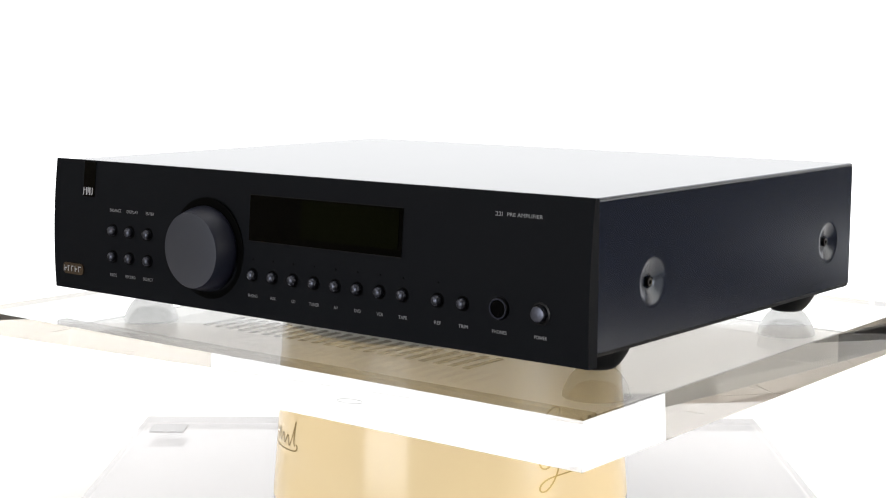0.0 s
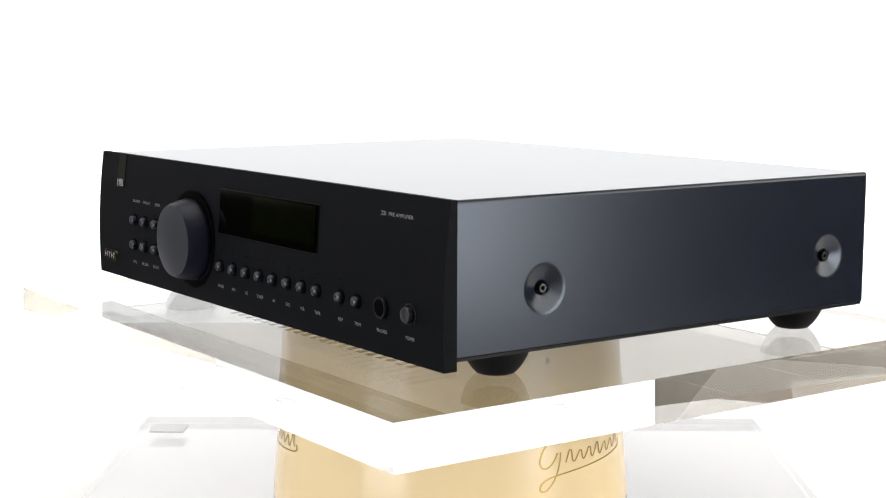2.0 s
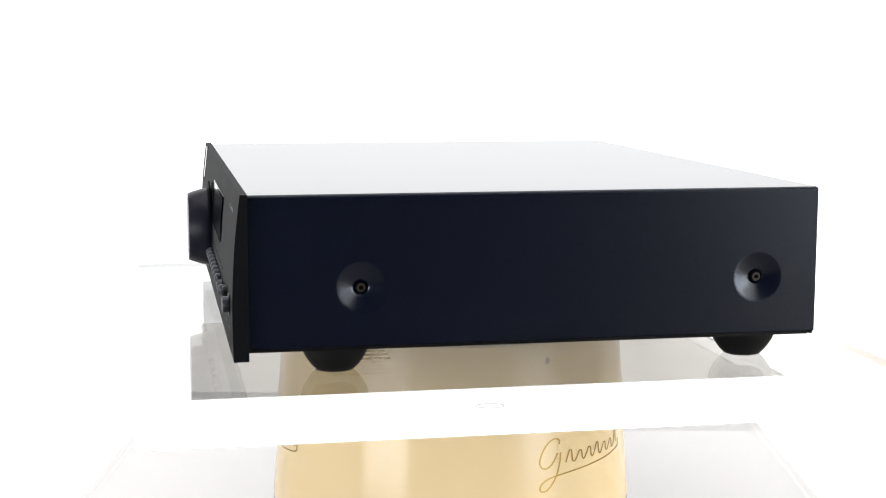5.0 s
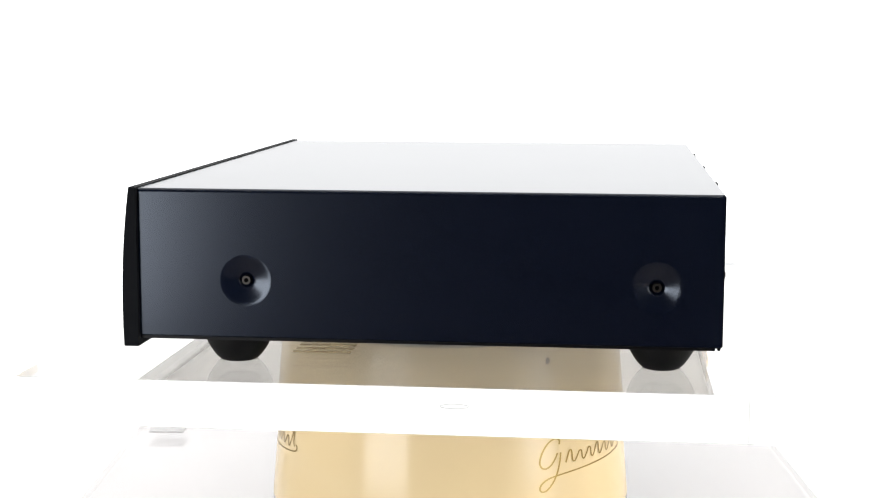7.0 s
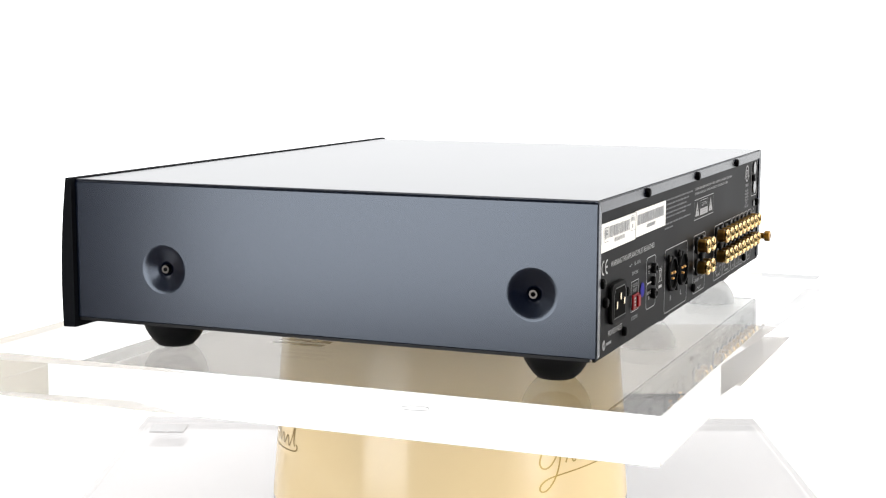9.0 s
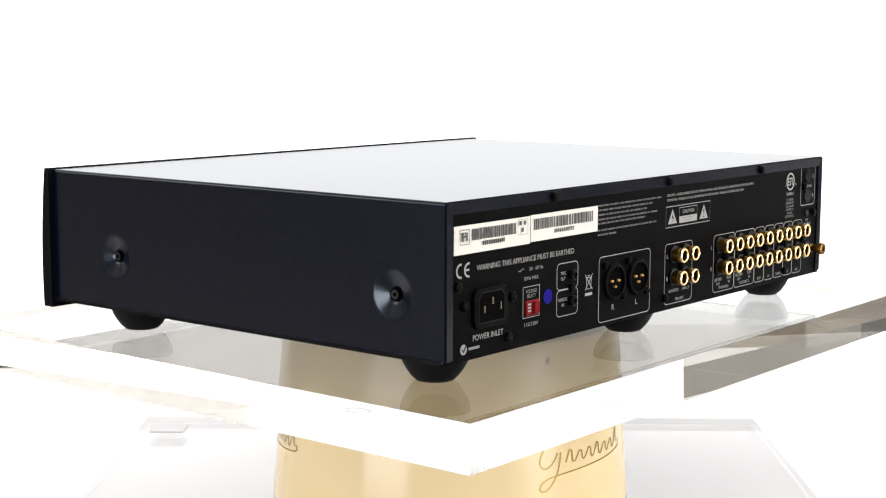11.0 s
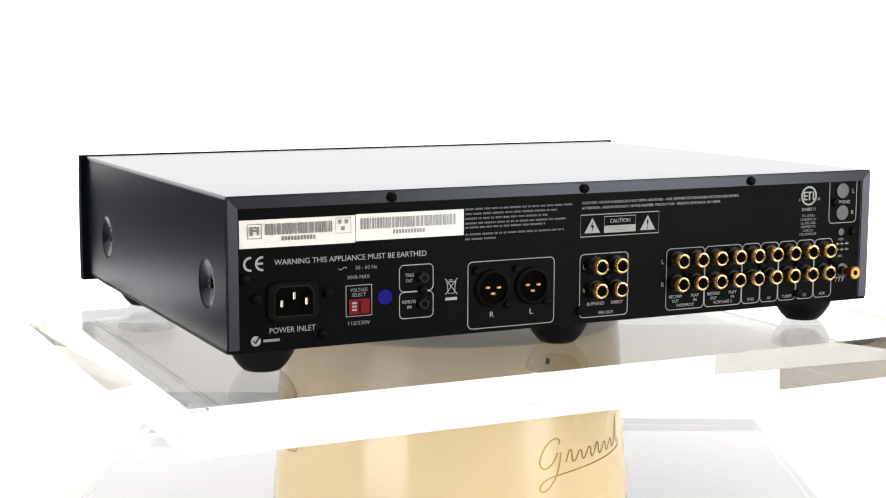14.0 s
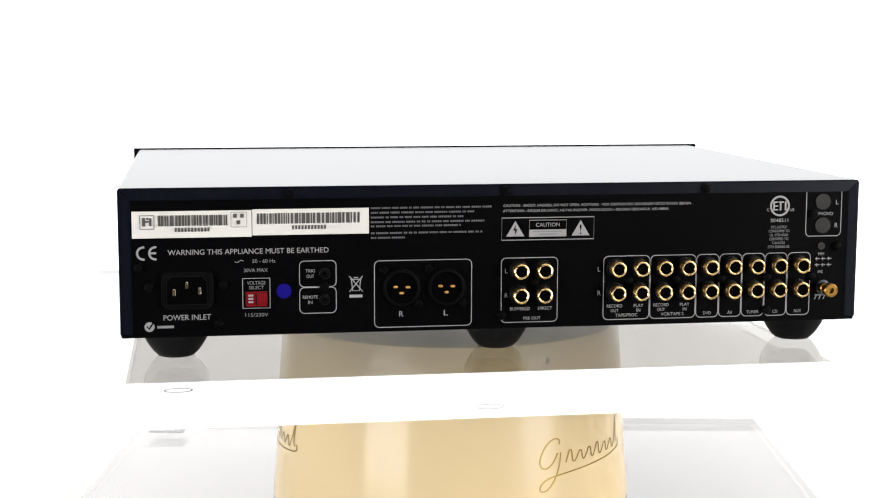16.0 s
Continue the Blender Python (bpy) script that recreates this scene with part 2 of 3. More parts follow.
def stand():
    plate("base_plate", 0.2435, 0.2055, -0.0135, 0.0005, BASE_TOP, "thick clear acrylic base plate lying on the white table", DUSTY)
    pad = part("grey_pad", box((-0.0135, -0.0115, 0), (0.0135, 0.0115, 0.0006), 0.0002, 1), PADGREY, None)
    pad.location = (-0.2195, 0.1525, BASE_TOP + 0.0001)
    tagged(pad, "small thin grey pad on the clear base plate", "pad")
    drum = new("turntable_drum")
    drum.location.z = BASE_TOP
    h = PLATE_LOW - BASE_TOP
    prof = [(drum_r(BASE_TOP) - 0.001, 0.0004), (drum_r(BASE_TOP), 0.0014), (drum_r(PLATE_LOW - 0.003), h - 0.003), (drum_r(PLATE_LOW) - 0.0002, h - 0.0014), (drum_r(PLATE_LOW) - 0.0012, h - 0.0009)]
    part("drum", lathe(prof, segs=128), CREAM, drum, "cream gloss-painted tapered drum")
    part("platter", lathe([(0.1090, h - 0.0012), (0.1097, h - 0.0010), (0.1097, h - 0.0008), (0.1093, h - 0.0006)], segs=128), PLATTER, drum, "thin dull scuffed metal platter")
    f, z = radians(31.7), 0.111
    chip = lathe([(0.0016, -0.0004), (0.0015, 0.0003), (0.0007, 0.0005)], axis="y", sign=-1, segs=14)
    for v in chip.verts:
        v.co.z *= 1.3
    chip.transform(Matrix.Rotation(f, 4, "Z"))
    chip.transform(Matrix.Translation((drum_r(z) * math.sin(f), -drum_r(z) * math.cos(f), z - BASE_TOP)))
    part("paint_chip", chip, RUBBER, drum, "tiny dark chip in the cream paint")
    for end in (69.5, -57.0, 197):
        part("script_mark", scribble(end, BASE_TOP), SCRIPT, drum, "flowing bronze script ornament with underline")
    tagged(drum, "cream tapered drum of a turntable with bronze script ornament", "turntable")


def scribble(end, drop):
    """A flowing pen ornament round the drum: a tall loop, even waves, a tall stroke and a looped underline, no letters. Ends at an angle."""
    loop = [(14.5, 5.5), (15, 8.5), (11, 9.8), (5, 6.5), (0.5, 0), (-1, -5.5), (2, -8.8), (7, -7.2), (11, -2.6), (12.6, 0.4)]
    waves = [(16, -6.5)]
    for i in range(6):
        u, k = 17 + 8.6 * i, (4.4, 3.2, 3.6, 4.4, 3.2, 3.4)[i]
        waves += [(u + 0.6, -3.2), (u + 2.6, k - 3.4), (u + 4.6, k - 4.0), (u + 4.4, -6.4), (u + 6.6, -7.0)] if i % 3 == 0 else [(u + 1.2, -2.6), (u + 2.4, k - 4.0), (u + 4.6, k - 4.2), (u + 4.6, -6.2), (u + 6.4, -6.9)]
    waves += [(69, -3.4), (72.5, 4.5), (75.4, 12.5), (73.6, 4), (72.6, -3), (74.4, -5.6)]
    under = [(12.6, 0.4), (11.6, -5), (9, -12), (5, -18), (-0.5, -22.5), (-4.5, -21.8), (-4.2, -18.2), (1, -14.8), (9, -13.4), (28, -12), (52, -10.8), (72, -9.2), (77.4, -7.8), (78, -5), (76.2, -4)]
    loop = [(u - 2.5, v) for u, v in loop]
    for _ in range(2):  # rounds the corners of the stroke
        loop, waves, under = [c[:1] + [(p[0] + (q[0] - p[0]) * k, p[1] + (q[1] - p[1]) * k) for p, q in zip(c, c[1:]) for k in (0.25, 0.75)] + c[-1:] for c in (loop, waves, under)]
    bm = bmesh.new()
    zc = 0.321 - 0.2475
    fine = []
    for (a0, b0), (a1, b1) in zip(under, under[1:]):
        k = max(1, int(abs(a1 - a0) / 2))
        fine += [(a0 + (a1 - a0) * i / k, b0 + (b1 - b0) * i / k) for i in range(k)]
    for pts in (loop, waves, fine + under[-1:]):
        last = None
        for i, p in enumerate(pts):
            a, b = Vector(pts[max(0, i - 1)]), Vector(pts[min(len(pts) - 1, i + 1)])
            d = (b - a).normalized() if (b - a).length else Vector((1, 0))
            w = 0.42 + 0.16 * abs(d.y)
            row = []
            for s in (-w, w):
                u, v = p[0] - d.y * s, p[1] + d.x * s
                z = zc + v / 1000
                r = drum_r(z) + 0.0003
                f = radians(end) - 1.035 * (78 - u) / 1000 / r
                row.append(bm.verts.new((r * math.sin(f), -r * math.cos(f), z - drop)))
            if last:
                bm.faces.new((last[0], last[1], row[1], row[0]))
            last = row
    return bm


def turning_plate():
    ob = plate("turning_plate", 0.2415, 0.2060, 0, PLATE_LOW, PLATE_TOP, "thick clear acrylic turning plate on the cream drum", CLEAR)
    h = PLATE_TOP - PLATE_LOW
    ring = lathe([(0.0091, h - 0.0001), (0.0091, h + 0.0002), (0.0088, h + 0.0002), (0.0088, h - 0.0001)], (-0.012, 0.010, 0), segs=64)
    bmesh.ops.delete(ring, geom=[f for f in ring.faces if len(f.verts) > 4], context="FACES_ONLY")
    part("centre_ring", ring, PADGREY, ob, "thin grey ring mark on the middle of the plate")
    return ob


# ---- the pre-amplifier ----
BX0, BX1 = -0.2118, 0.2082
Y0, Y1 = -0.1478, 0.1642
ZB, ZT = top(-0.1565), top(-0.0757)
DIMPLES, DIMPLE_Z = (-0.0892, 0.1296), top(-0.1249)


def side_with_dimples(bm, x, out):
    """A flat side with two round dimples, concave towards the inside."""
    zb, zt = ZB + 0.0012, ZT - 0.0020
    mid = 0.5 * sum(DIMPLES)
    for cy, ya, yb in ((DIMPLES[0], Y0, mid), (DIMPLES[1], mid, Y1 - 0.0008)):
        cz, r = DIMPLE_Z, 0.0125
        angs = sorted([2 * math.pi * i / 48 for i in range(48)] + [math.atan2(z - cz, y - cy) % (2 * math.pi) for y in (ya, yb) for z in (zb, zt)])
        rings = [[]]
        for a in angs:
            c, s = math.cos(a), math.sin(a)
            k = min([((yb if c > 0 else ya) - cy) / c if abs(c) > 1e-9 else 9, ((zt if s > 0 else zb) - cz) / s if abs(s) > 1e-9 else 9])
            rings[0].append(bm.verts.new((x, cy + k * c, cz + k * s)))
        prof = [(1.12, 0.0), (1.06, 0.00005), (1.0, 0.00018), (0.94, 0.00036)] + [(0.94 - 0.58 * i / 6, 0.00036 + 0.0022 * i / 6) for i in range(1, 7)] + [(0.30, 0.0030), (0.25, 0.0037), (0.21, 0.0046)]
        for q, d in prof:
            rings.append([bm.verts.new((x - out * d, cy + r * q * math.cos(a), cz + r * q * math.sin(a))) for a in angs])
        n = len(angs)
        for u, v in zip(rings, rings[1:]):
            for i in range(n):
                bm.faces.new((u[i], u[(i + 1) % n], v[(i + 1) % n], v[i]))
        bm.faces.new(rings[-1])


def case_cover(amp):
    """The folded sheet cover: top with rounded long edges, dimpled sides, a mitred lip round the back."""
    bm = bmesh.new()
    r = 0.0020
    prof = [(BX0, ZT - r)] + [(BX0 + r - r * math.cos(radians(a)), ZT - r + r * math.sin(radians(a))) for a in (15, 30, 45, 60, 75, 90)]
    prof += [(BX1 - r + r * math.sin(radians(a)), ZT - r + r * math.cos(radians(a))) for a in (0, 15, 30, 45, 60, 75)] + [(BX1, ZT - r)]
    a = [bm.verts.new((x, Y0, z)) for x, z in prof]
    b = [bm.verts.new((x, Y1 - 0.0008, z)) for x, z in prof]
    for i in range(len(prof) - 1):
        bm.faces.new((a[i], a[i + 1], b[i + 1], b[i]))
    side_with_dimples(bm, BX1, 1)
    side_with_dimples(bm, BX0, -1)
    for x, o in ((BX0, 1), (BX1, -1)):
        f = [bm.verts.new(p) for p in ((x, Y0, ZB + 0.0012), (x, Y1 - 0.0008, ZB + 0.0012), (x + o * 0.0008, Y1 - 0.0008, ZB + 0.0004), (x + o * 0.0008, Y0, ZB + 0.0004))]
        bm.faces.new(f)
    bmesh.ops.remove_doubles(bm, verts=bm.verts, dist=0.00002)
    cover = part("cover", bm, COVER, amp, "dark navy satin-painted folded steel cover", smooth=30)
    for p in cover.data.polygons:
        if max(abs(c) for c in p.normal) > 0.99999:
            p.use_smooth = False
    # the lip folded in round the back
    bm = bmesh.new()
    w = 0.0068
    outer = [(BX0 + 0.0004, ZB + 0.001), (BX0 + 0.0004, ZT - 0.0004), (BX1 - 0.0004, ZT - 0.0004), (BX1 - 0.0004, ZB + 0.001)]
    inner = [(BX0 + w, ZB + 0.001), (BX0 + w, ZT - w), (BX1 - w, ZT - w), (BX1 - w, ZB + 0.001)]
    for i in range(3):
        gap = 0.00025
        quad = [outer[i], outer[i + 1], inner[i + 1], inner[i]]
        cx, cz = sum(p[0] for p in quad) / 4, sum(p[1] for p in quad) / 4
        lo, hi = [], []
        for k, (x, z) in enumerate(quad):
            if i == 1:
                x += gap if x < cx else -gap
            yy = Y1 if k < 2 else Y1 - 0.0004
            hi.append(bm.verts.new((x, yy, z)))
            lo.append(bm.verts.new((x, Y1 - 0.0022, z)))
        bm.faces.new(hi)
        bm.faces.new(lo)
        for k in range(4):
            bm.faces.new((hi[k], hi[(k + 1) % 4], lo[(k + 1) % 4], lo[k]))
    bmesh.ops.bevel(bm, geom=[e for e in bm.edges if e.calc_length() > 0.02 and all(v.co.y > Y1 - 0.0006 for v in e.verts)], offset=0.0006, segments=2, affect="EDGES")
    part("rear_lip", bm, LIP, amp, "folded navy lip round the rear panel", even=True)


def chassis(amp):
    bm = box((BX0 + 0.0016, Y0 + 0.001, ZB - 0.0005), (BX1 - 0.0016, Y1 - 0.0035, ZB + 0.003), 0.0004, 1)
    tray = part("chassis_tray", bm, ZINC, amp, "pale zinc-plated steel underside with vent slots")
    # Thin dark bars painted as the shade of slots; the tray has no openings.
    me = mesh_of("vent_slot", box((-0.0022, -0.018, -0.0003), (0.0022, 0.018, 0.0003), 0), RECESS_SHADE)
    for i in range(21):
        shift_mesh("vent_slot", me, tray, pose(-0.142 + 0.0112 * i, -0.072, ZB - 0.0007))
    # two dark seams along the foot of the sides
    for x0, x1 in ((BX0 + 0.0004, BX0 + 0.003), (BX1 - 0.003, BX1 - 0.0004)):
        part("seam_strip", box((x0, Y0, ZB - 0.001), (x1, Y1 - 0.004, ZB + 0.0006)), PLASTIC, amp)


def feet(amp):
    prof = [(0.0080, 0.0004), (0.0084, -0.0001), (0.0092, -0.0001), (0.0104, 0.0004), (0.0128, 0.0028), (0.0151, 0.006), (0.0172, 0.0096), (0.0184, 0.0132), (0.0189, 0.0172)]
    me = mesh_of("foot", lathe(prof, segs=44), RUBBER, 40)
    for x, y, z in ((0.1805, -0.1, 0), (-0.186, -0.1, 0.0002), (0.179, 0.1335, 0.0002), (-0.0045, 0.1335, 0.0002), (-0.186, 0.1335, 0.0002)):
        shift_mesh("foot", me, amp, pose(x, y, z), "black domed rubber foot")


def front(amp):
    bm = bmesh.new()
    n = 16
    z0, z1 = top(-0.1614), top(-0.0750)
    prof = []
    for i in range(n + 1):
        z = z0 + (z1 - z0) * i / n
        prof.append((front_y(z), z))
    prof += [(-0.1479, z1 - 0.0001), (-0.1479, z0)]
    xa, xb = -0.2173, 0.2115
    a = [bm.verts.new((xa, y, z)) for y, z in prof]
    b = [bm.verts.new((xb, y, z)) for y, z in prof]
    m = len(prof)
    for i in range(m):
        bm.faces.new((a[i], a[(i + 1) % m], b[(i + 1) % m], b[i]))
    bm.faces.new(a)
    bm.faces.new(b)
    rim = [e for e in bm.edges if len(e.link_faces) == 2 and e.calc_face_angle(0) > 1.0]
    bmesh.ops.bevel(bm, geom=rim, offset=0.0006, segments=2, affect="EDGES")
    panel = part("front_panel", bm, PANEL, amp, "bowed matt black aluminium front panel", even=True)

    # display window
    x0, x1, zl, zh = -0.0305, 0.0885, top(-0.1150), top(-0.0880)
    part("display_window", patch([(x0, zl), (x1, zl), (x1, zh), (x0, zh)], on_front, 0.0006), GLOSS, amp, "glossy black display window, switched off")
    part("display_frame", ring_line([(x0, zl), (x1, zl), (x1, zh), (x0, zh)], 0.0012, on_front, 0.0004), PLASTIC, amp)
    part("display_film", bar(0.012, 0.086, zl + 0.004, zh - 0.001, on_front, 0.0009), LCD, amp, "dark olive display film")
    # slot with a pale mark, and the badge
    part("logo_slot", bar(-0.1872, -0.1755, top(-0.0985), top(-0.0756), on_front, 0.0005), GLOSS, amp, "glossy black recessed strip")
    bm = bmesh.new()
    for xa_, xb_, za, zb in ((-0.1866, -0.1858, -0.0975, -0.0925), (-0.1856, -0.1846, -0.0945, -0.0937), (-0.1838, -0.1826, -0.0975, -0.0925), (-0.1820, -0.1812, -0.0960, -0.0925),
                             (-0.1806, -0.1794, -0.0975, -0.0925), (-0.1779, -0.1771, -0.0970, -0.0925), (-0.1787, -0.1779, -0.0975, -0.0967)):
        bar(xa_, xb_, top(za), top(zb), on_front, 0.0008, bm)
    part("logo_mark", bm, PRINT, amp, "small pale plain bars")
    cxb, czb = -0.1968, top(-0.1475)
    bm = bmesh.new()
    pts = rounded_rect(cxb - 0.0108, cxb + 0.0108, czb - 0.0040, czb + 0.0040, 0.0030)
    lo = [bm.verts.new(on_front(x, z, -0.0002)) for x, z in pts]
    hi = [bm.verts.new(on_front(cxb + (x - cxb) * 0.97, czb + (z - czb) * 0.93, 0.0010)) for x, z in pts]
    for i in range(len(pts)):
        bm.faces.new((lo[i], lo[(i + 1) % len(pts)], hi[(i + 1) % len(pts)], hi[i]))
    bm.faces.new(hi)
    badge = part("badge", bm, BRONZE, amp, "bronze rounded badge")
    bm = bmesh.new()
    for i, (wid, lean) in enumerate(((2.4, 1), (2.0, 0), (2.2, 0), (2.4, 1), (3.0, 0))):
        x = cxb - 0.0088 + i * 0.0036
        bar(x, x + 0.0007, czb - 0.0019, czb + 0.0019, on_front, 0.0012, bm)
        bar(x + 0.0007, x + wid / 1000, czb + (0.0012 if not lean else -0.0004), czb + (0.0019 if not lean else 0.0003), on_front, 0.0012, bm)
    part("badge_mark", bm, PRINT, badge, "pale plain bars")

    # volume knob
    kx, kz = -0.0664, top(-0.1230)
    ky = front_y(kz)
    part("knob_ring", lathe([(0.0312, -0.0004), (0.0312, 0.0003), (0.0300, 0.0005), (0.0268, 0.0002), (0.0262, 0.0002)], (kx, ky, kz), "y", -1, 72), RECESS_SHADE, amp, "black ring round the knob")
    knob = part("knob", lathe([(0.0258, 0.0001), (0.0263, 0.0012), (0.0263, 0.003), (0.0254, 0.0070), (0.0241, 0.0115), (0.0231, 0.0140), (0.0228, 0.0144)], (kx, ky, kz), "y", -1, 80), KNOB, amp, "large dark satin tapered volume knob")
    part("knob_face", lathe([(0.0228, 0.0140), (0.0227, 0.01455), (0.0220, 0.0147)], (kx, ky, kz), "y", -1, 80), KNOBFACE, knob, "brushed dark grey knob face")

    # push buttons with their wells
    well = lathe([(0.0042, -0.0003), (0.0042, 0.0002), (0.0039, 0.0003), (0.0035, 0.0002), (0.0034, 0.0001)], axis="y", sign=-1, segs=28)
    well_me = mesh_of("button_well", well, RECESS_SHADE, 40)
    cap_me = mesh_of("button", lathe([(0.0031, 0.0), (0.0031, 0.0016), (0.0029, 0.0024), (0.0024, 0.0031), (0.0015, 0.0036), (0.0005, 0.0038)], axis="y", sign=-1, segs=28), CHROME, 60)
    spots = [(x, top(z)) for z in (-0.1190, -0.1359) for x in (-0.1560, -0.1393, -0.1217)]
    spots += [(-0.0272 + 0.01673 * i, top(-0.1357)) for i in range(8)] + [(0.1146, top(-0.1359)), (0.1318, top(-0.1359))]
    for x, z in spots:
        b = shift_mesh("button", cap_me, amp, pose(x, front_y(z), z), "small dark chrome push button")
        shift_mesh("button_well", well_me, b, Matrix.Identity(4))
    for x, words, z in ((-0.1538, "BALANCE", -0.1058), (-0.1371, "DISPLAY", -0.1058), (-0.1201, "ENTER", -0.1058), (-0.1561, "MUTE", -0.1480), (-0.1392, "RECORD", -0.1479),
                        (-0.1221, "SELECT", -0.1478), (-0.0273, "PHONO", -0.1483), (-0.0104, "AUX", -0.1482), (0.0063, "CD", -0.1482), (0.0230, "TUNER", -0.1482), (0.0400, "AV", -0.1482),
                        (0.0566, "DVD", -0.1482), (0.0732, "VCR", -0.1482), (0.0899, "TAPE", -0.1482), (0.1146, "REF", -0.1482), (0.1320, "TRIM", -0.1482), (0.1561, "PHONES", -0.1484), (0.1825, "POWER", -0.1483)):
        lettering(words, x, top(z), 0.00158 * len(words), 0.0019, on_front, panel, DIM)
    lettering("PRE AMPLIFIER", 0.1697, top(-0.0864), 0.0226, 0.0019, on_front, panel, DIM)
    bm = bmesh.new()
    for x, w in ((0.1507, 0.0016), (0.1528, 0.0014), (0.1548, 0.0006)):
        bar(x, x + w, top(-0.0875), top(-0.0871), on_front, 0.0002, bm)
        bar(x, x + w, top(-0.0857), top(-0.0853), on_front, 0.0002, bm)
        bar(x + w - 0.0004, x + w, top(-0.0871), top(-0.0857), on_front, 0.0002, bm)
    part("type_bars", bm, DIM, panel)
    dot = mesh_of("indicator", lathe([(0.0006, 0), (0.0005, 0.0003)], axis="y", sign=-1, segs=12), STEEL)
    for i in range(8):
        z = top(-0.1262)
        shift_mesh("indicator", dot, amp, pose(-0.0272 + 0.01673 * i, front_y(z), z))
    shift_mesh("indicator", dot, amp, pose(0.1146, front_y(top(-0.1262)), top(-0.1262)))
    # headphone socket and power button
    z = top(-0.1358)
    jack = part("headphone_socket", lathe([(0.0061, -0.0002), (0.0061, 0.0008), (0.0057, 0.0018), (0.0050, 0.0021), (0.0044, 0.0016), (0.0041, 0.0006), (0.0040, -0.008)], (0.1562, front_y(z), z), "y", -1, 44), PLASTIC, amp, "black round headphone socket")
    part("socket_ring", lathe([(0.0056, 0.0019), (0.0055, 0.0023), (0.0048, 0.0023), (0.0046, 0.0018)], (0.1562, front_y(z), z), "y", -1, 44), KNOB, jack)
    # Black disc painted as the dark inside of the socket.
    part("socket_hole", lathe([(0.0047, -0.002), (0.0047, 0.0019), (0.0045, 0.0020)], (0.1562, front_y(z), z), "y", -1, 32), RECESS_SHADE, jack)
    pb = part("power_button", lathe([(0.0043, 0.0), (0.0043, 0.0030), (0.0040, 0.0036), (0.0030, 0.0039)], (0.1822, front_y(z), z), "y", -1, 40), CHROME, amp, "round dark chrome power button")
    part("button_well", lathe([(0.0060, -0.0003), (0.0060, 0.0003), (0.0050, 0.0006), (0.0045, 0.0001)], (0.1822, front_y(z), z), "y", -1, 40), PLASTIC, pb)


def side_screws(amp):
    for x, sign in ((BX1, 1), (BX0, -1)):
        for y in DIMPLES:
            at = (x - sign * 0.0049, y, DIMPLE_Z)
            s = part("side_screw", lathe([(0.0027, 0), (0.0027, 0.0022), (0.0024, 0.0029), (0.0018, 0.0031)], at, "x", sign, 32), STEEL, amp, "blackened socket-head screw")
            part("socket_rim", lathe([(0.0023, 0.0030), (0.0022, 0.0034), (0.0014, 0.0034), (0.0013, 0.0031)], at, "x", sign, 24), SCREWRIM, s)
            part("hex_socket", lathe([(0.0012, 0.0030), (0.0012, 0.00345)], at, "x", sign, 6), RECESS_SHADE, s)


